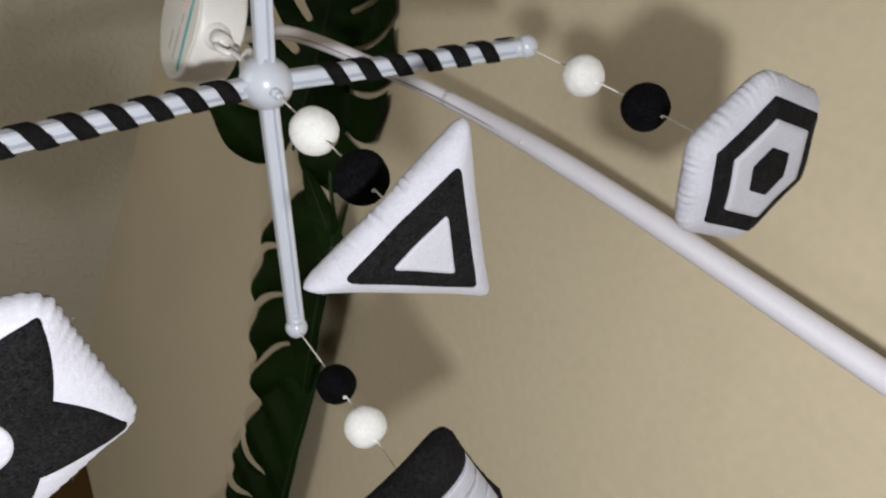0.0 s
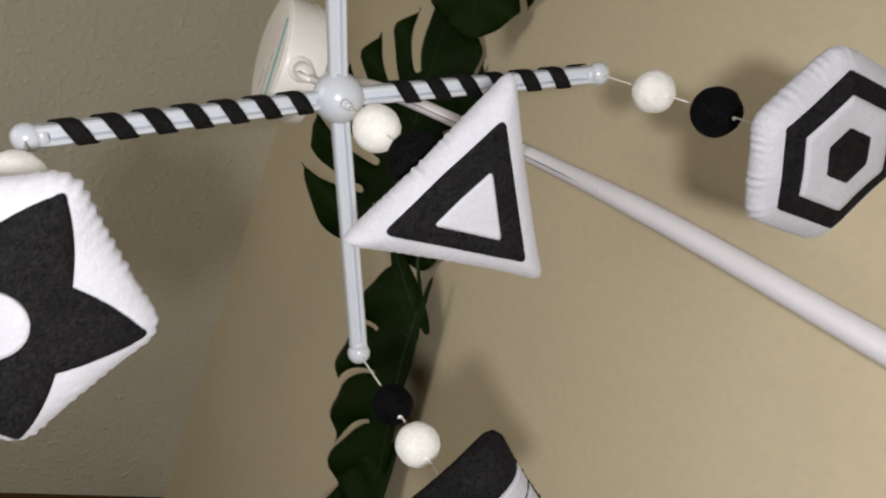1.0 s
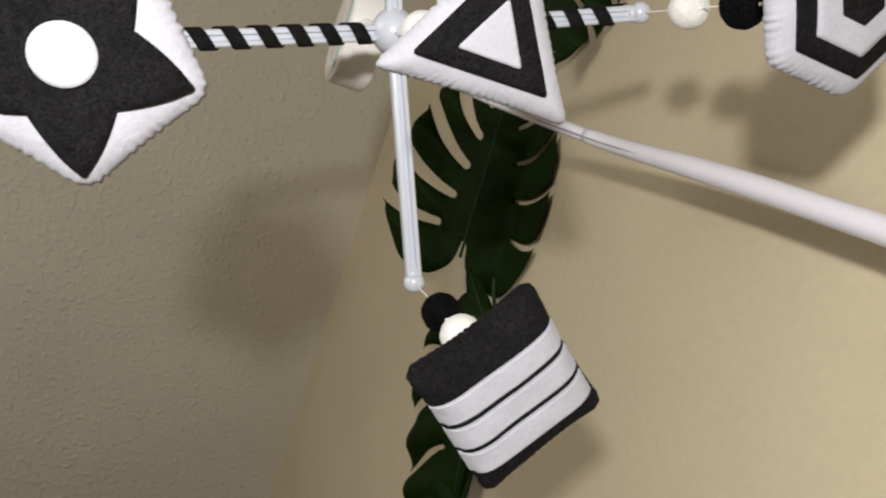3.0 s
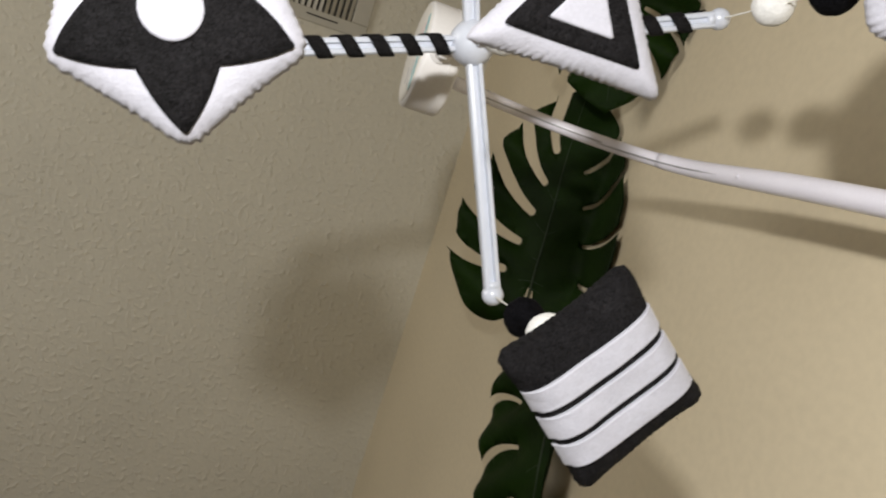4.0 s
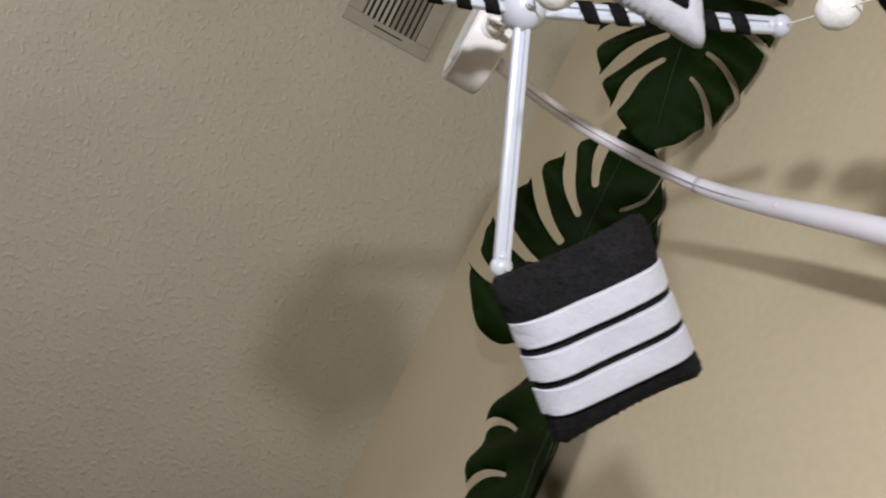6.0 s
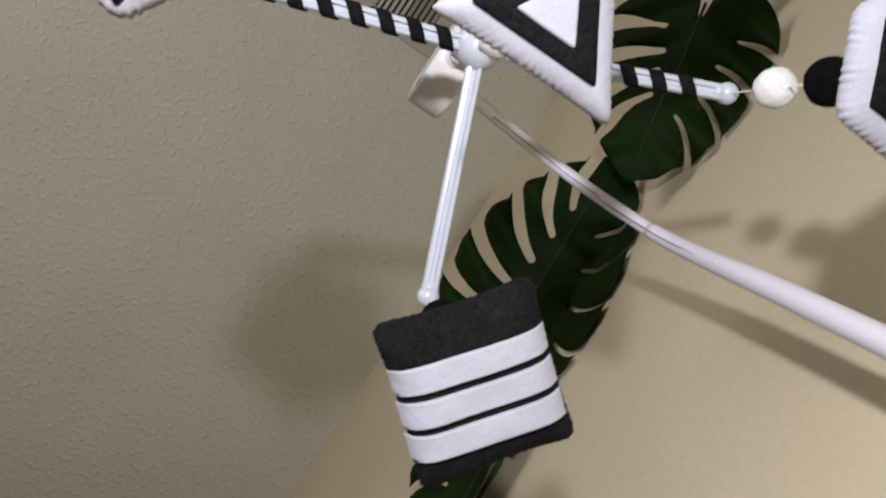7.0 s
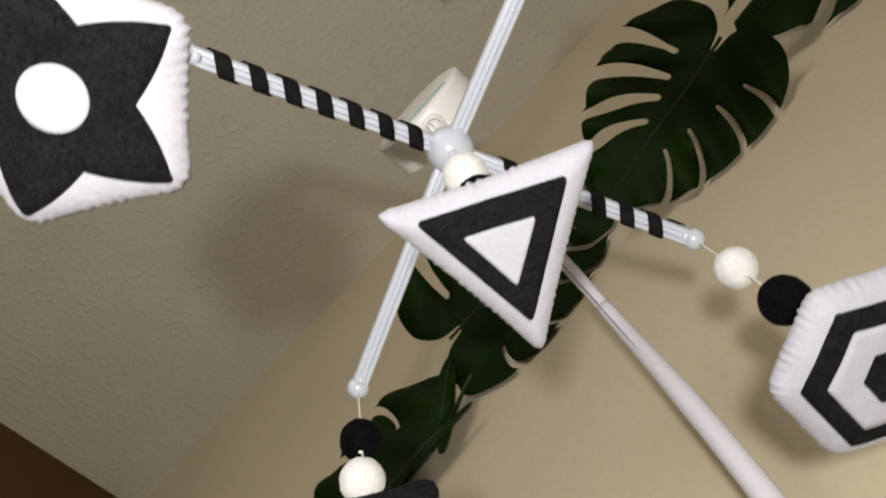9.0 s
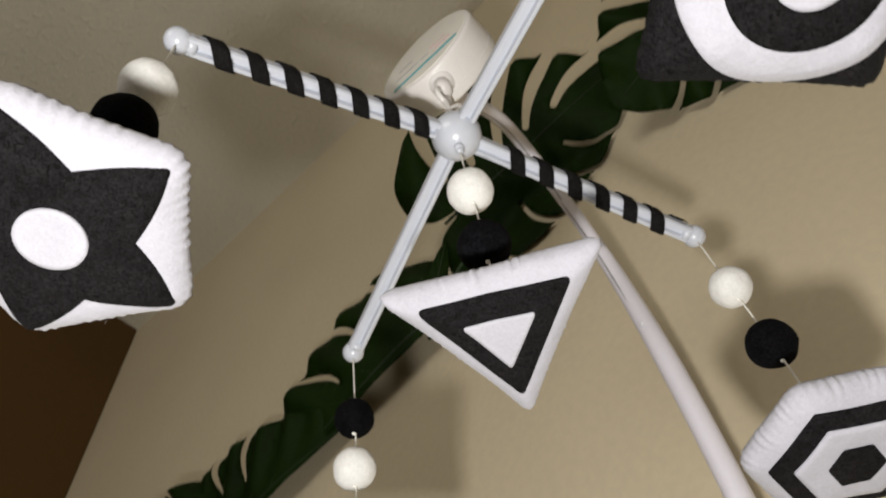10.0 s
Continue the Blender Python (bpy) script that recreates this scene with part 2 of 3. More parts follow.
part("top_loop", bm, CASE, cross)
# half a grooved profile: two ridges with a channel between, seen from below and above
PROFILE = [(-0.0056, -0.0030), (-0.0046, -0.0046), (-0.0022, -0.0050), (-0.0013, -0.0018), (0.0013, -0.0018), (0.0022, -0.0050), (0.0046, -0.0046), (0.0056, -0.0030),
           (0.0056, 0.0030), (0.0046, 0.0046), (0.0022, 0.0050), (0.0013, 0.0018), (-0.0013, 0.0018), (-0.0022, 0.0050), (-0.0046, 0.0046), (-0.0056, 0.0030)]


def arm(tip, taped, turn, start=0.027):
    way = (tip - HUB).normalized()
    side = way.cross(Vector((0, 0, 1))).normalized()
    up = side.cross(way)
    length = (tip - HUB).length
    bm = bmesh.new()
    rings = []
    for d in (0.012, 0.016, 0.05, 0.1, length - 0.002):
        rings.append([bm.verts.new(HUB + way * d + side * u + up * v) for u, v in PROFILE])
    n = len(PROFILE)
    for a, b in zip(rings, rings[1:]):
        for k in range(n):
            bm.faces.new((a[k], a[(k + 1) % n], b[(k + 1) % n], b[k]))
    bm.faces.new(rings[0][::-1])
    bm.faces.new(rings[-1])
    bmesh.ops.recalc_face_normals(bm, faces=bm.faces)
    ob = part("arm", bm, PLASTIC, cross, "white plastic arm wound with black felt tape" if taped else "bare white grooved plastic arm", smooth=False)
    # collar where the arm enters the tip ball
    bm = ball(bmesh.new(), tip, 0.0078, detail=3)
    tube(bm, [tip - way * 0.0095, tip - way * 0.004], 0.0059, 16)
    part("tip_ball", bm, PLASTIC, ob, "glossy white ball cap")
    if taped:
        bm = bmesh.new()
        pitch, width = 0.0206, 0.0108
        turns = (length - start - 0.014) / pitch
        steps = int(turns * 40)
        rows = []
        for i in range(steps + 1):
            a = 2 * math.pi * turns * i / steps
            d = start + pitch * turns * i / steps
            c, s = math.cos(turn * a + 0.6), math.sin(turn * a + 0.6)
            # rounded rectangle round the profile
            k = 1 / (abs(c / 0.0064) ** 3.2 + abs(s / 0.0058) ** 3.2) ** (1 / 3.2)
            wob = 0.0004 * noise.noise(Vector((d * 120, 0, turn)))
            ring = []
            for off, lift in ((-width / 2, 0), (-width / 2 + 0.0008, 0.0009), (width / 2 - 0.0008, 0.0009), (width / 2, 0)):
                ring.append(bm.verts.new(HUB + way * (d + off + wob) + (side * c + up * s) * (k + lift)))
            rows.append(ring)
        for a, b in zip(rows, rows[1:]):
            for k in range(3):
                bm.faces.new((a[k], a[k + 1], b[k + 1], b[k]))
        bmesh.ops.recalc_face_normals(bm, faces=bm.faces)
        part("tape", bm, TAPE, ob, "black felt tape wound in a spiral")


arm(TIPS["east"], True, -1, 0.0363)
arm(TIPS["west"], True, -1, 0.0195)
arm(TIPS["north"], False, 1)
arm(TIPS["south"], False, 1)


# ---- felt cushions on cords ----
def rounded(corners, r, steps=6, bulge=0.0):
    """A closed outline with rounded corners, evenly sampled; bulge bows the sides outwards."""
    n, out = len(corners), []
    for i in range(n):
        a, b, c = Vector(corners[i - 1]), Vector(corners[i]), Vector(corners[(i + 1) % n])
        p, q = b + (a - b).normalized() * r, b + (c - b).normalized() * r
        for k in range(steps + 1):
            u = k / steps
            out.append((1 - u) ** 2 * p + 2 * u * (1 - u) * b + u * u * q)
        nxt = c + (b - c).normalized() * r
        side = nxt - q
        normal = Vector((side.y, -side.x)).normalized() if side.length else Vector((0, 0))
        for k in range(1, 20):
            u = k / 20
            out.append(q + side * u + normal * bulge * 4 * u * (1 - u))
    return out


def ngon(n, r, turn=0.0):
    return [(r * math.cos(radians(turn) + 2 * math.pi * k / n), r * math.sin(radians(turn) + 2 * math.pi * k / n)) for k in range(n)]


class Cushion:
    """A stuffed felt cushion that lies face down: the lens-like stuffed shape over an outline."""

    def __init__(self, centre, outline, height, tilt=(0.0, 0.0), power=4.5, seed=0):
        self.c, self.h, self.tilt, self.power, self.seed = Vector(centre), height, tilt, power, seed
        ang = [math.atan2(p.y, p.x) % (2 * math.pi) for p in outline]
        order = sorted(range(len(ang)), key=lambda i: ang[i])
        self.ang = np.array([ang[i] for i in order])
        self.rad = np.array([outline[i].length for i in order])

    def edge(self, a):
        return float(np.interp(a % (2 * math.pi), self.ang, self.rad, period=2 * math.pi))

    def thick(self, s):
        return self.h / 2 * max(0.0, 1 - min(s, 1.0) ** self.power) ** 0.55

    def place(self, x, y, z):
        return self.c + Vector((x, y, z + self.tilt[0] * x + self.tilt[1] * y))

    def face(self, x, y, lift):
        """The place on the lower face under (x, y), lift metres proud."""
        a, r = math.atan2(y, x), math.hypot(x, y)
        s = r / self.edge(a)
        dent = 0.0009 * noise.noise(Vector((x * 50, y * 50, self.seed)))
        return self.place(x, y, -self.thick(s) - lift + dent)

    def body(self, bm, stitch=0.0043):
        n = 360
        around = [2 * math.pi * k / n for k in range(n)]
        arc, total = [0.0], 0.0
        pts = [Vector((self.edge(a) * math.cos(a), self.edge(a) * math.sin(a))) for a in around]
        for k in range(n):
            total += (pts[(k + 1) % n] - pts[k]).length
            arc.append(total)
        count = max(8, round(total / stitch))
        levels = [0.25, 0.5, 0.68, 0.8, 0.88, 0.94, 0.975, 1.0]
        def ring(s, sign):
            out = []
            for k, a in enumerate(around):
                wave = 0.5 + 0.5 * math.cos(2 * math.pi * count * arc[k] / total + 5.0 * noise.noise(Vector((arc[k] * 45, 7, self.seed))) * math.sin(math.pi * k / n))
                deep = max(0.0, (s - 0.84) / 0.16) ** 2.6
                lump = 0.55 + 1.5 * noise.noise(Vector((arc[k] * 110, self.seed, 0)))
                x, y = pts[k] * (s + 0.0013 / pts[k].length * deep * (wave - 0.5) * lump)
                z = sign * self.thick(s) * (1 - 0.05 * deep * (1 - wave) * lump) + 0.0009 * noise.noise(Vector((x * 50, y * 50, self.seed + (5 if sign > 0 else 0))))
                out.append(bm.verts.new(self.place(x, y, z)))
            return out
        low = [ring(s, -1) for s in levels]
        top = [ring(s, 1) for s in levels[:-1]]
        for rows in (low, top + [low[-1]]):
            for a, b in zip(rows, rows[1:]):
                for k in range(n):
                    bm.faces.new((a[k], a[(k + 1) % n], b[(k + 1) % n], b[k]))
            mid = bm.verts.new(self.place(0, 0, self.h / 2 * (-1 if rows is low else 1)))
            for k in range(n):
                bm.faces.new((mid, rows[0][k], rows[0][(k + 1) % n]))
        bmesh.ops.recalc_face_normals(bm, faces=bm.faces)
        return bm

    def fuzz(self, bm, count=34):
        """Loose fibres that stand off the seam."""
        rng = random.Random(self.seed * 17 + 3)
        for _ in range(count):
            a = rng.uniform(0, 2 * math.pi)
            s = rng.choice((0.99, 0.96, 0.9))
            r = self.edge(a) * s
            sign = rng.choice((-1, 1))
            p = self.place(r * math.cos(a), r * math.sin(a), sign * self.thick(s))
            d = Vector((math.cos(a) + rng.uniform(-0.9, 0.9), math.sin(a) + rng.uniform(-0.9, 0.9), sign * rng.uniform(0, 1))).normalized()
            e = d.orthogonal().normalized() * rng.uniform(-0.4, 0.4)
            n = rng.uniform(0.0008, 0.0026)
            tube(bm, spline([p, p + (d + e * 0.3) * n * 0.5, p + (d + e) * n], 3), 0.000045, 3, False)
        return bm

    def patch(self, bm, outline, centre=(0, 0), lift=0.0012, rings=8):
        """A flat piece of felt sewn to the lower face."""
        c = Vector(centre)
        rows = []
        for i in range(1, rings + 1):
            s = i / rings
            rows.append([bm.verts.new(self.face(*(c + (p - c) * s), lift)) for p in outline])
        rows.append([bm.verts.new(self.face(*(c + (p - c) * 1.004), lift * 0.5)) for p in outline])
        rows.append([bm.verts.new(self.face(*(c + (p - c) * 1.0), -0.0006)) for p in outline])
        n = len(outline)
        for a, b in zip(rows, rows[1:]):
            for k in range(n):
                bm.faces.new((a[k], a[(k + 1) % n], b[(k + 1) % n], b[k]))
        mid = bm.verts.new(self.face(*c, lift))
        for k in range(n):
            bm.faces.new((mid, rows[0][k], rows[0][(k + 1) % n]))
        bmesh.ops.recalc_face_normals(bm, faces=bm.faces)
        return bm


def pendant(name, label, tip, beads, cushion, felt, felt_label, patches):
    """A cord from the tip with felt balls on it and a cushion at its end. beads: (height, radius, white?)."""
    ob = thing(name, tip, label, "mobile pendant", group="felt pendants of the mobile")
    bm = bmesh.new()
    foot = cushion.place(0, 0, cushion.h / 2 - 0.001)
    line = spline([tip + Vector((0, 0, -0.004)), tip.lerp(foot, 0.5) + Vector((0.0006, -0.0004, 0)), foot], 10)
    tube(bm, line, 0.00055, 6)
    ball(bm, foot + Vector((0, 0, 0.001)), 0.0017, detail=2)
    part("cord", bm, CORD, ob, "thin white cord")
    for k, (z, r, white) in enumerate(beads):
        u = (tip.z - z) / (tip.z - foot.z)
        at = tip.lerp(foot, u)
        at.z = z
        bead = part("felt_ball", ball(bmesh.new(), at, r, 0.035, seed=k * 7 + tip.x * 50, detail=4), WOOL_WHITE if white else WOOL_BLACK, ob, "white wool felt ball" if white else "black wool felt ball")
        bm = ball(bmesh.new(), at + Vector((0, 0, -r - 0.0002)), 0.0012, detail=2, squash=0.7)
        part("knot", bm, CORD, bead, "small knot of white cord")
    body = part("cushion", cushion.body(bmesh.new()), felt, ob, felt_label)
    tagged(part("fuzz", cushion.fuzz(bmesh.new()), felt, body, "loose felt fibres along the seam"), kind="stuff")
    for pname, plabel, mat, outline, centre, lift in patches:
        part(pname, cushion.patch(bmesh.new(), outline, centre, lift), mat, body, plabel)
    return ob


def circle(r, n=64, wob=0.012, seed=0.0):
    return [Vector((math.cos(a), math.sin(a))) * r * (1 + wob * noise.noise(Vector((math.cos(a), math.sin(a), seed)))) for a in [2 * math.pi * k / n for k in range(n)]]


# triangle under the hub
tri = [Vector(p) for p in ((-0.002, -0.0565), (0.0520, 0.0270), (-0.0475, 0.0300))]
c3 = Cushion((0.2445, 0.1287, 0.9175), rounded([p * 1.01 for p in tri], 0.0062, bulge=-0.0012), 0.0205, power=4.0, seed=1)
pendant("triangle_pendant", "white felt triangle cushion with black triangle under two felt balls", HUB + Vector((0, 0, -0.018)),
        ((1.0310, 0.0132, True), (0.9745, 0.0137, False)), c3, WHITE_FELT, "white stuffed felt triangle with a stitched seam",
        (("triangle_patch", "black felt triangle", BLACK_FELT, rounded([(-0.0025, -0.0375), (0.0335, 0.0180), (-0.0345, 0.0195)], 0.0035), (0, 0), 0.0012),
         ("centre_patch", "white felt triangle", WHITE_FELT, rounded([(-0.0005, -0.0165), (0.0155, 0.0100), (-0.0162, 0.0105)], 0.0020), (0, 0), 0.0023)))

# hexagon
c6 = Cushion((0.3990, 0.0562, 0.8935), rounded([Vector(p) for p in ngon(6, 0.0487, 1)], 0.007), 0.0215, power=4.6, seed=2)
pendant("hexagon_pendant", "white felt hexagon cushion with black hexagon rings under two balls", TIPS["east"],
        ((1.0215, 0.0128, True), (0.9665, 0.0138, False)), c6, WHITE_FELT, "white stuffed felt hexagon with a stitched seam",
        (("outer_patch", "black felt hexagon", BLACK_FELT, rounded(ngon(6, 0.0380, 1), 0.0012), (0, 0), 0.0012),
         ("ring_patch", "white felt hexagon", WHITE_FELT, rounded(ngon(6, 0.0275, 1), 0.0010), (0.0005, 0), 0.0023),
         ("centre_patch", "small black felt hexagon", BLACK_FELT, rounded(ngon(6, 0.0130, 1), 0.0008), (0.002, 0), 0.0034)))

# striped square
ux, uy = Vector((0.766, 0.643)), Vector((-0.655, 0.756))
sx, sy = Vector((0.744, 0.668)), Vector((-0.671, 0.741))
half = 0.0405
sq = [ux * a * half + uy * b * half * 0.96 for a, b in ((-1, -1), (1, -1), (1, 1), (-1, 1))]
c4 = Cushion((0.3080, 0.2872, 0.9025), rounded(sq, 0.006, bulge=-0.0018), 0.026, tilt=(0.03, -0.12), power=5.0, seed=3)
strips = []
for lo, hi in ((0.0, 0.0118), (0.0158, 0.0275), (0.0315, 0.0433)):
    a, b = lo - 0.0192, hi - 0.0192
    w = 0.0372
    ring = []
    for p, q in (((a, -w), (a, w)), ((a, w), (b, w)), ((b, w), (b, -w)), ((b, -w), (a, -w))):
        for k in range(24):
            u = k / 24
            ring.append(sx * (p[0] + (q[0] - p[0]) * u) + sy * (p[1] + (q[1] - p[1]) * u + 0.0008))
    strips.append(("stripe", "white felt stripe", WHITE_FELT, ring, tuple(sx * (a + b) / 2), 0.0026))
pendant("striped_square_pendant", "black felt square cushion with three white stripes under two balls", TIPS["north"],
        ((1.0165, 0.0130, False), (0.9745, 0.0130, True)), c4, BLACK_FELT, "black stuffed felt square with a stitched seam", strips)

# star on a pentagon
c5 = Cushion((0.0850, 0.1900, 0.8845), rounded([Vector(p) for p in ngon(5, 0.0506, -2)], 0.0075, bulge=-0.0008), 0.021, power=4.2, seed=4)
star = []
for k in range(5):
    a0, a1, a2 = radians(-2 + 72 * k - 36), radians(-2 + 72 * k), radians(-2 + 72 * k + 36)
    p0, p1, p2 = [Vector((r * math.cos(a), r * math.sin(a))) for r, a in ((0.0250, a0), (0.0457, a1), (0.0250, a2))]
    n1 = (p0 + p1) / 2 + (p1 - p0).orthogonal().normalized() * -0.0022
    n2 = (p1 + p2) / 2 + (p2 - p1).orthogonal().normalized() * -0.0022
    for q0, qm, q1 in ((p0, n1, p1 + (p0 - p1) * 0.13), (p1 + (p0 - p1) * 0.13, p1, p1 + (p2 - p1) * 0.13), (p1 + (p2 - p1) * 0.13, n2, p2)):
        for i in range(8):
            u = i / 8
            star.append((1 - u) ** 2 * q0 + 2 * u * (1 - u) * qm + u * u * q1)
pendant("star_pendant", "white felt cushion with black star and white dot under balls", TIPS["west"],
        ((1.0030, 0.0135, True), (0.9600, 0.0137, False)), c5, WHITE_FELT, "white stuffed felt pentagon with a stitched seam",
        (("star_patch", "black felt star", BLACK_FELT, star, (0, 0), 0.0012),
         ("dot_patch", "white felt dot", WHITE_FELT, circle(0.0113, seed=3), (0, 0), 0.0023)))

# target on a square
sq2 = [Vector(p) for p in ngon(4, 0.0560, 91)]
c7 = Cushion((0.1815, -0.0310, 0.8860), rounded(sq2, 0.006, bulge=-0.0010), 0.026, power=3.8, seed=5)
pendant("target_pendant", "black felt square cushion with white and black rings under balls", TIPS["south"],
        ((1.0165, 0.0130, True), (0.9640, 0.0135, False)), c7, BLACK_FELT, "black stuffed felt square with a stitched seam",
        (("ring_patch", "white felt disc", WHITE_FELT, circle(0.0368, 80, seed=5), (0, 0), 0.0017),
         ("middle_patch", "black felt disc", BLACK_FELT, circle(0.0250, 64, seed=6), (0, 0), 0.0028),
         ("centre_patch", "white felt dot", WHITE_FELT, circle(0.0125, 48, seed=7), (0, 0), 0.0039)))

# ---- music box over the hub ----
BOX = Vector((0.2400, 0.1330, 1.2400))
R_BOX, T_BOX = 0.0465, 0.032
music = thing("music_box", BOX, "round cream plastic mobile music box with teal-lined label", "music box")


def disc(bm, r, x0, x1, bevel=0.0, sides=96):
    """A round slab whose axis runs along x, with rounded rims."""
    prof = [(x0, 0.0), (x0, r - bevel)] + [(x0 + bevel * (1 - math.cos(a)), r - bevel + bevel * math.sin(a)) for a in [math.pi / 2 * k / 4 for k in range(1, 5)]]
    prof += [(x1 - bevel * (1 - math.sin(a)), r - bevel + bevel * math.cos(a)) for a in [math.pi / 2 * k / 4 for k in range(4)]][::-1][::-1]
    prof += [(x1, r - bevel), (x1, 0.0)]
    rings = []
    for x, q in prof:
        rings.append([bm.verts.new(BOX + Vector((x, q * math.cos(2 * math.pi * k / sides), q * math.sin(2 * math.pi * k / sides)))) for k in range(sides)] if q > 0 else [bm.verts.new(BOX + Vector((x, 0, 0)))])
    for a, b in zip(rings, rings[1:]):
        for k in range(sides):
            j = (k + 1) % sides
            if len(a) == 1:
                bm.faces.new((a[0], b[k], b[j]))
            elif len(b) == 1:
                bm.faces.new((a[k], a[j], b[0]))
            else:
                bm.faces.new((a[k], a[j], b[j], b[k]))
    bmesh.ops.recalc_face_normals(bm, faces=bm.faces)
    return bm


case = part("case", disc(bmesh.new(), R_BOX, -T_BOX / 2, T_BOX / 2, 0.003), CASE, music)
part("seam_ring", disc(bmesh.new(), R_BOX + 0.0004, T_BOX / 2 - 0.009, T_BOX / 2 - 0.0084, 0.0002), CASE, case)
plate = part("label_plate", disc(bmesh.new(), R_BOX - 0.0045, -T_BOX / 2 - 0.0006, -T_BOX / 2 + 0.0004, 0.0002), LABEL, case, "off-white printed paper label")


def bar(y0, y1, z, w, mat, name, slope=0.0):
    x = BOX.x - T_BOX / 2 - 0.0008
    bm = bmesh.new()
    q = [bm.verts.new((x, BOX.y + y, BOX.z + z + s * w / 2 + slope * (y - y0))) for y, s in ((y0, -1), (y1, -1), (y1, 1), (y0, 1))]
    f = bm.faces.new(q)
    top = bmesh.ops.extrude_face_region(bm, geom=[f])["geom"]
    bmesh.ops.translate(bm, verts=[v for v in top if isinstance(v, bmesh.types.BMVert)], vec=(-0.0003, 0, 0))
    bmesh.ops.recalc_face_normals(bm, faces=bm.faces)
    part(name, bm, mat, plate, smooth=False)


bar(-0.0315, 0.0330, -0.0245, 0.0034, TEAL, "teal_line")
for y0, y1, z in ((0.006, 0.030, -0.010), (-0.004, 0.004, -0.011), (0.012, 0.027, 0.004)):
    bar(y0, y1, z, 0.0011, GREY_INK_AND_SHADE, "print_bar", 0.06)
for y0, y1, z in ((-0.026, -0.008, -0.013), (-0.022, -0.006, -0.004)):
    bar(y0, y1, z, 0.0012, PINK_INK, "print_bar", -0.05)
# spindle and hook under the case
bm = bmesh.new()
foot = Vector((BOX.x - 0.003, BOX.y - 0.002, BOX.z - R_BOX))
tube(bm, [foot + Vector((0, 0, 0.004)), foot + Vector((0, 0, -0.0015))], 0.0095, 28)
part("spindle_collar", bm, CASE, case)
bm = bmesh.new()
tube(bm, [foot + Vector((0, 0, 0)), foot + Vector((0, 0, -0.017))], 0.0062, 18)
ring = [foot + Vector((0.0068 * math.cos(a), 0.001, -0.024 + 0.0085 * math.sin(a))) for a in [2 * math.pi * k / 22 for k in range(23)]]
tube(bm, ring, 0.0023, 8, False)
tube(bm, spline([foot + Vector((0, 0, -0.030)), foot.lerp(HUB, 0.6) + Vector((0.001, 0, 0)), HUB + Vector((0, 0, 0.036))], 6), 0.0021, 8)
part("hook", bm, CASE, case, "white plastic spindle and hook")

# ---- bent arm that carries the music box ----
ROD_LINE = [(0.262, 0.1440, 1.250), (0.3464, 0.1420, 1.3250), (0.4300, 0.1470, 1.3080), (0.4990, 0.1500, 1.2440), (0.5323, 0.1480, 1.1000), (0.5570, 0.1510, 0.8900), (0.5900, 0.156, 0.5000), (0.600, 0.158, 0.0)]
whole = spline(ROD_LINE, 14)
holder = thing("mobile_holder", Vector((0.600, 0.158, 0.0)), "bent satin white plastic holder with a slotted joint", "holder")
joint = 14 * 3 - 3
bm = tube(bmesh.new(), whole[:joint + 2], lambda u: 0.0062 + 0.0008 * u, 20)
upper = part("upper_tube", bm, ROD, holder)
bm = tube(bmesh.new(), whole[joint:], lambda u: 0.0076 + 0.0024 * min(1, u * 4), 24)
lower = part("lower_tube", bm, ROD, holder)
# the slot along the underside of the joint, its shade a grey strip, and its two pins
bm = bmesh.new()
slot = [p + Vector((-0.0075, 0.0022, -0.0020)) for p in whole[joint - 9:joint + 14]]
tube(bm, slot, 0.0009, 6)
part("slot", bm, GREY_INK_AND_SHADE, lower, "thin grey strip as the shade in the joint slot")
# the moulded groove along the underside of the upper tube, its shade a grey strip
bm = bmesh.new()
groove = []
for k in range(6, joint - 8):
    ahead = (whole[k + 1] - whole[k - 1]).normalized()
    down = Vector((-0.42, 0.12, -0.90))
    down = (down - ahead * down.dot(ahead)).normalized()
    groove.append(whole[k] + down * (0.0060 + 0.0008 * k / joint))
tube(bm, groove, 0.0008, 6)
part("groove", bm, GREY_INK_AND_SHADE, upper, "thin grey strip as the shade in a moulded groove")
for k, off in ((joint + 11, -0.0085), (joint - 16, -0.0062)):
    bm = ball(bmesh.new(), whole[k] + Vector((off, 0.001, off * 0.3)), 0.0021, detail=2)
    part("pin", bm, ROD, lower if k > joint else upper, "small white moulded pin")


# ---- monstera garland along the wall ----
from mathutils.geometry import delaunay_2d_cdt


def leaf_outline():
    """Half the heart-shaped outline (v across, u along), with its slits."""
    key = [(0.012, 0.01), (0.05, -0.12), (0.17, -0.20), (0.33, -0.17), (0.45, -0.02), (0.50, 0.20), (0.455, 0.46), (0.34, 0.70), (0.165, 0.89), (0.0, 1.0)]
    return [Vector((p.x, p.y)) for p in spline([(v, u, 0) for v, u in key], 9)]


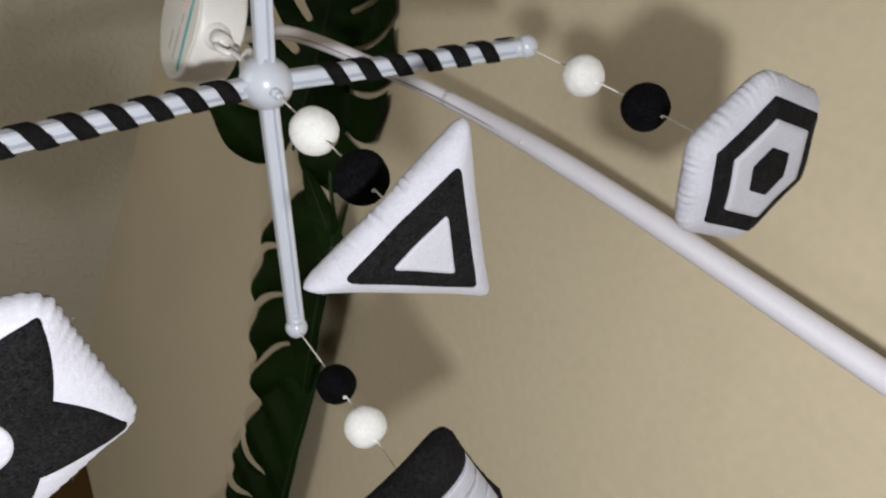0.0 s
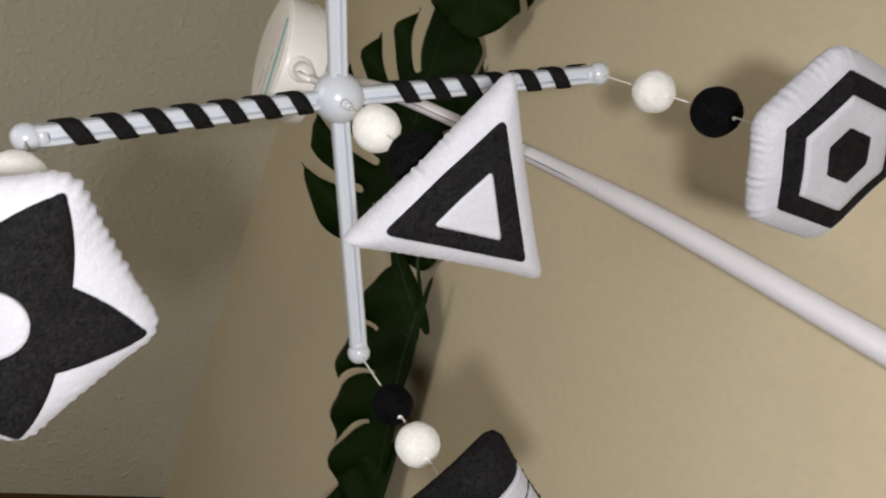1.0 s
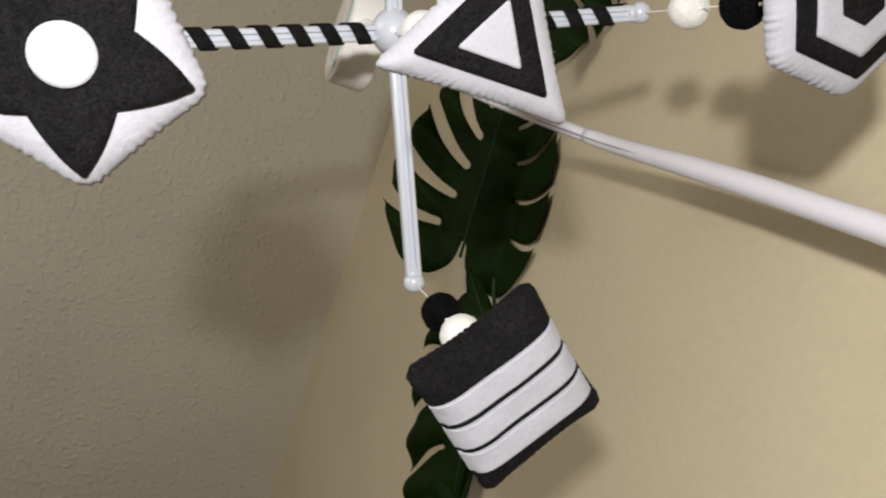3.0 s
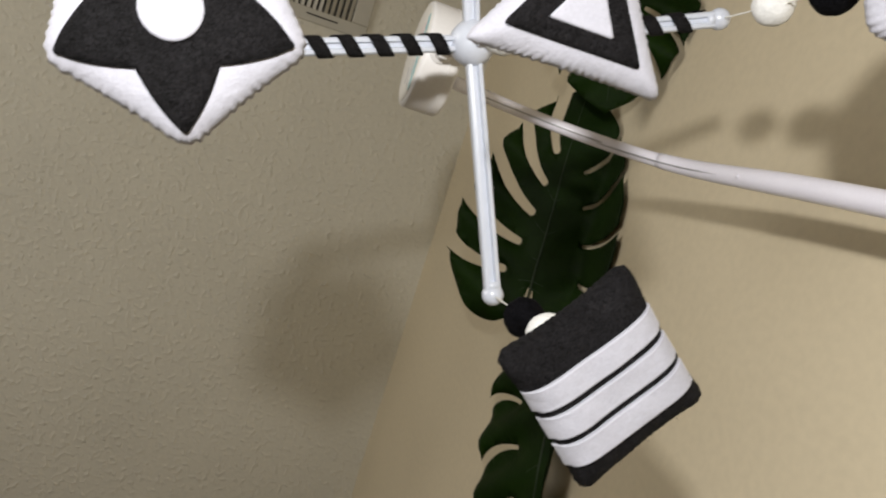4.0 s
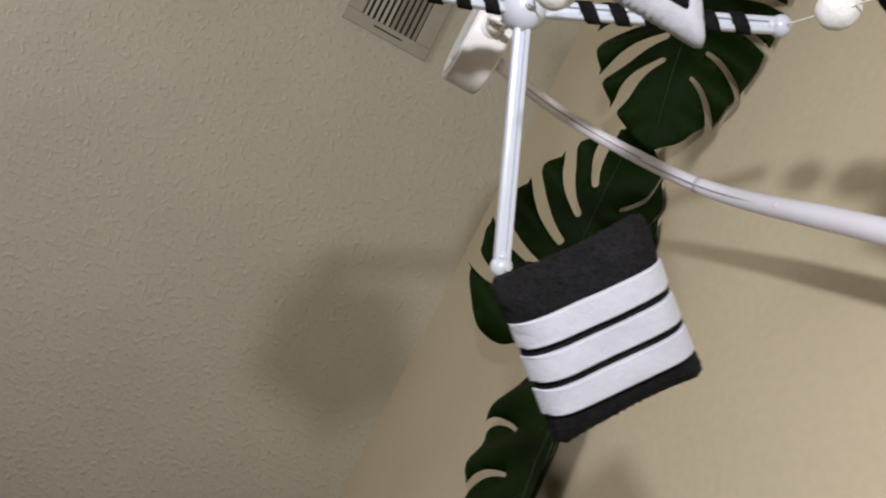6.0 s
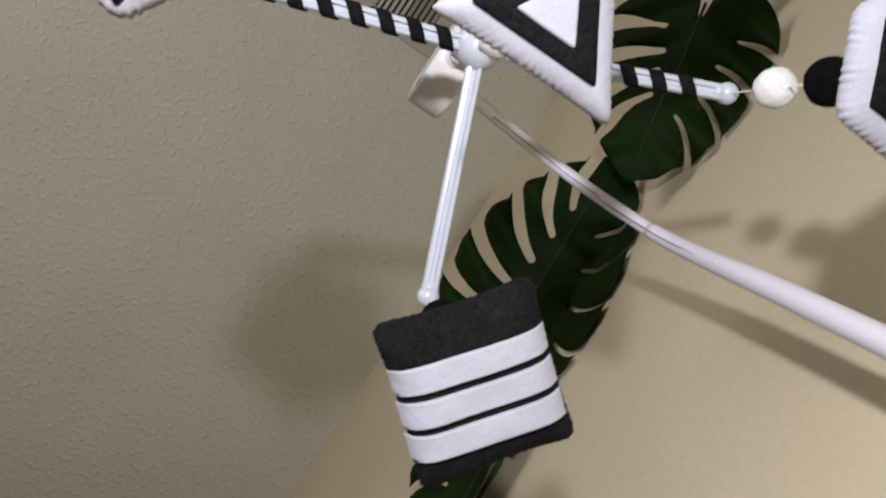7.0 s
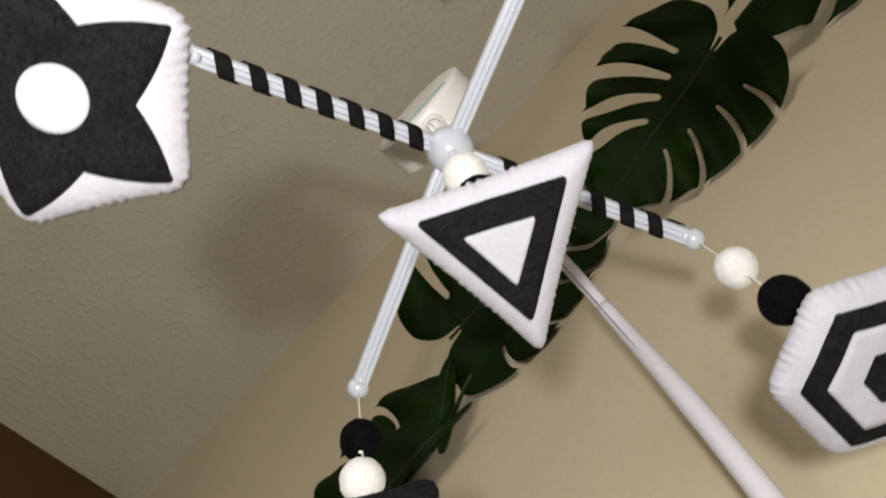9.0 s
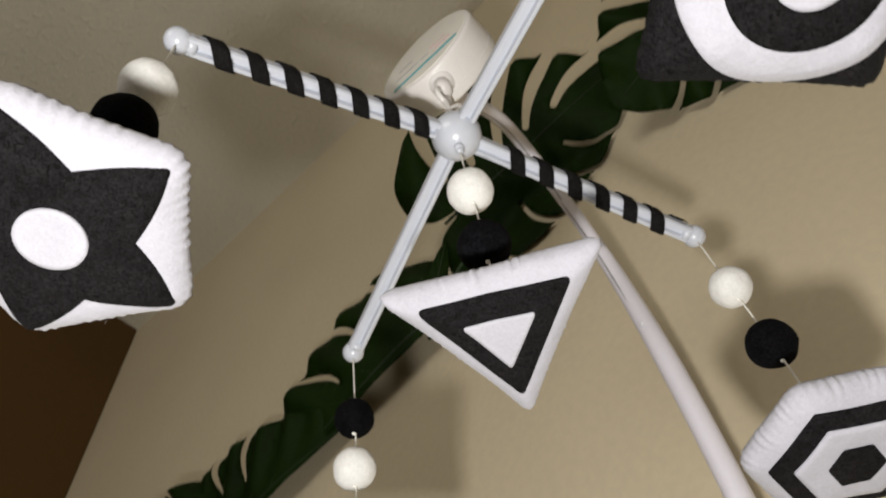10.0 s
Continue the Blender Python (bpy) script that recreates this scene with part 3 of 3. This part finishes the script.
def half_leaf(rng, slits, gap=1.0):
    line = leaf_outline()
    cuts = []
    for inner_u, out_u, reach in slits:
        i = min(range(20, len(line)), key=lambda k: abs(line[k].y - out_u))
        a = line[i]
        short = 1 + 1.2 * max(0, 1 - gap)
        b = Vector((reach * short, inner_u + (out_u - inner_u) * (short - 1) * 0.5))
        mid = (a + b) / 2 + Vector((0.03, -0.045))
        cuts.append((i, a, mid, b))
    out, i = [], 0
    while i < len(line):
        cut = next((c for c in cuts if c[0] == i), None)
        if not cut:
            out.append(line[i])
            i += 1
            continue
        _, a, mid, b = cut
        edge = []
        for k in range(9):
            q = k / 8
            c = (1 - q) ** 2 * a + 2 * q * (1 - q) * mid + q * q * b
            d = (2 * (1 - q) * (mid - a) + 2 * q * (b - mid)).normalized()
            w = gap * (0.019 + 0.005 * math.sin(math.pi * q) + 0.016 * (1 - q) ** 2 + 0.002 * rng.random())
            edge.append((c, Vector((-d.y, d.x)) * w, d))
        first = [c + n for c, n, d in edge]
        second = [c - n for c, n, d in edge]
        if (first[0] - line[i - 1]).length > (second[0] - line[i - 1]).length:
            first, second = second, first
        mouth = edge[0][1].length * 1.15
        while out and (out[-1] - a).length < mouth:
            out.pop()
        while i + 1 < len(line) - 1 and (line[i + 1] - a).length < mouth:
            i += 1
        d, w = edge[-1][2], (first[-1] - b)
        cap = [b + w * math.cos(t) + d * w.length * math.sin(t) for t in (0.5, 1.05, 1.57, 2.09, 2.64)]
        out += first + cap + second[::-1]
        i += 1
    return out


def monstera(parent, base, tip, width, lean, seed, counts=(4, 4), gaps=(1.0, 1.0), narrow=1.0, fold=0.25, droop=0.06):
    """One leaf: a slit heart-shaped blade, its midrib and side veins, and the stalk back to the stem. lean: degrees by which it leans out from the wall."""
    rng = random.Random(seed)
    base, tip = Vector(base), Vector(tip)
    along = (tip - base).normalized()
    length = (tip - base).length
    side = Vector((-math.sin(radians(lean)), 0, math.cos(radians(lean))))
    side = (side - along * side.dot(along)).normalized()
    normal = side.cross(along)
    if normal.x > 0:
        normal = -normal
    sets = [[(0.07 + rng.uniform(-0.02, 0.02), 0.13, 0.165), (0.20 + rng.uniform(-0.02, 0.02), 0.38, 0.13), (0.35, 0.62, 0.10), (0.50, 0.80, 0.075), (0.66, 0.93, 0.06)][:counts[k]] for k in range(2)]
    right = half_leaf(rng, sets[0], gaps[0])
    left = [Vector((-p.x, p.y)) for p in half_leaf(rng, sets[1], gaps[1])][::-1]
    ring = right + left[1:]
    pts = list(ring)
    for a in range(-12, 13):
        for b in range(-3, 26):
            pts.append(Vector((a * 0.042 + 0.003 * math.sin(b), b * 0.04)))
    vs, _, fs, *_ = delaunay_2d_cdt(pts, [], [list(range(len(ring)))], 1, 1e-5)

    def at(v, u, lift=0.0):
        if v < 0:
            v *= narrow
        bend = -fold * abs(v) ** 1.3 * width * 0.9 - droop * length * (max(u - 0.35, 0) ** 2) * 2
        bend += 0.033 * min(width, 0.3) * math.sin((u * 1.35 - abs(v) * 0.7) * 2 * math.pi * 3.2 + (0.6 if v > 0 else 0)) * min(1, abs(v) * 4)
        bend += 0.053 * min(width, 0.3) * noise.noise(Vector((v * 2.2, u * 2.2, seed * 3.1)))
        p = base + along * (u * length) + side * (v * width) + normal * (bend + lift)
        over = p.x - (X_WALL - 0.008)
        if over > 0:
            p.x, p.z = X_WALL - 0.008, p.z - over * 0.9
        return p

    bm = bmesh.new()
    vv = [bm.verts.new(at(p.x, p.y)) for p in vs]
    for f in fs:
        bm.faces.new([vv[k] for k in f])
    bmesh.ops.delete(bm, geom=[v for v in bm.verts if not v.link_faces], context="VERTS")
    bmesh.ops.recalc_face_normals(bm, faces=bm.faces)
    ob = part("leaf", bm, LEAF, parent)
    solid = ob.modifiers.new("thickness", "SOLIDIFY")
    solid.thickness, solid.offset = 0.0012, 0
    bm = bmesh.new()
    tube(bm, [at(0, u / 14, 0.0002) for u in range(-1, 14)], lambda t: 0.0026 * (1 - 0.8 * t), 6)
    for sgn in (-1, 1):
        for u0, u1, v1 in ((0.01, -0.07, 0.16), (0.04, 0.02, 0.12), (0.14, 0.18, 0.11), (0.27, 0.33, 0.09), (0.43, 0.50, 0.07)):
            tube(bm, [at(sgn * v1 * q / 8, u0 + (u1 - u0) * (q / 8) ** 1.3, 0.0001) for q in range(9)], lambda t: 0.0009 * (1 - 0.75 * t), 5)
    part("midrib", bm, RIB, ob)
    return ob


STEM_LINE = spline([(0.638, -1.35, 1.93), (0.638, -0.9, 1.97), (0.638, -0.45, 1.88), (0.638, -0.15, 1.86), (0.638, 0.18, 1.80), (0.636, 0.40, 1.68), (0.632, 0.50, 1.58), (0.634, 0.72, 1.55), (0.634, 0.95, 1.52), (0.638, 1.35, 1.46), (0.638, 1.7, 1.42)], 10)
garland = thing("leaf_garland", Vector((0.62, 0.44, 1.62)), "artificial monstera garland of dark green split leaves on the wall", "garland")
part("stem", tube(bmesh.new(), STEM_LINE, 0.0035, 8), STEM, garland, "thin green stem")
# base, tip, width, lean, slits on each side, slit widths, share of the wall side
LEAVES = [
    ((0.532, -0.186, 1.666), (0.570, 0.076, 1.635), 0.288, 50, (4, 4), (1.0, 0.55), 0.86),
    ((0.583, 0.371, 1.720), (0.576, 0.026, 1.753), 0.335, 54, (5, 4), (0.95, 0.5), 0.9),
    ((0.604, 0.478, 1.540), (0.602, 0.850, 1.455), 0.315, 22, (3, 0), (0.45, 0.4), 0.08),
    ((0.612, 0.940, 1.430), (0.602, 0.640, 1.480), 0.240, 30, (2, 0), (0.42, 0.4), 0.08),
    ((0.600, 0.985, 1.430), (0.600, 1.300, 1.390), 0.270, 30, (3, 3), (0.55, 0.55), 0.5),
    ((0.575, -0.620, 1.820), (0.555, -0.240, 1.700), 0.290, 50, (5, 4), (1.0, 1.0), 1.0),
    ((0.605, -0.720, 1.930), (0.605, -1.040, 1.960), 0.250, 35, (3, 4), (1.0, 1.0), 1.0),
    ((0.604, 0.468, 1.545), (0.566, 0.386, 1.640), 0.036, 50, (0, 0), (1.0, 1.0), 1.0),
]
for k, (a, b, w, lean, counts, gaps, narrow) in enumerate(LEAVES):
    blade = monstera(garland, a, b, w, lean, k + 2, counts, gaps, narrow)
    near = min(STEM_LINE, key=lambda p: (p - Vector(a)).length)
    bm = tube(bmesh.new(), spline([near, near.lerp(Vector(a), 0.5) + Vector((-0.006, 0, 0.004)), Vector(a)], 5), 0.0026, 7)
    part("stalk", bm, STEM, blade)
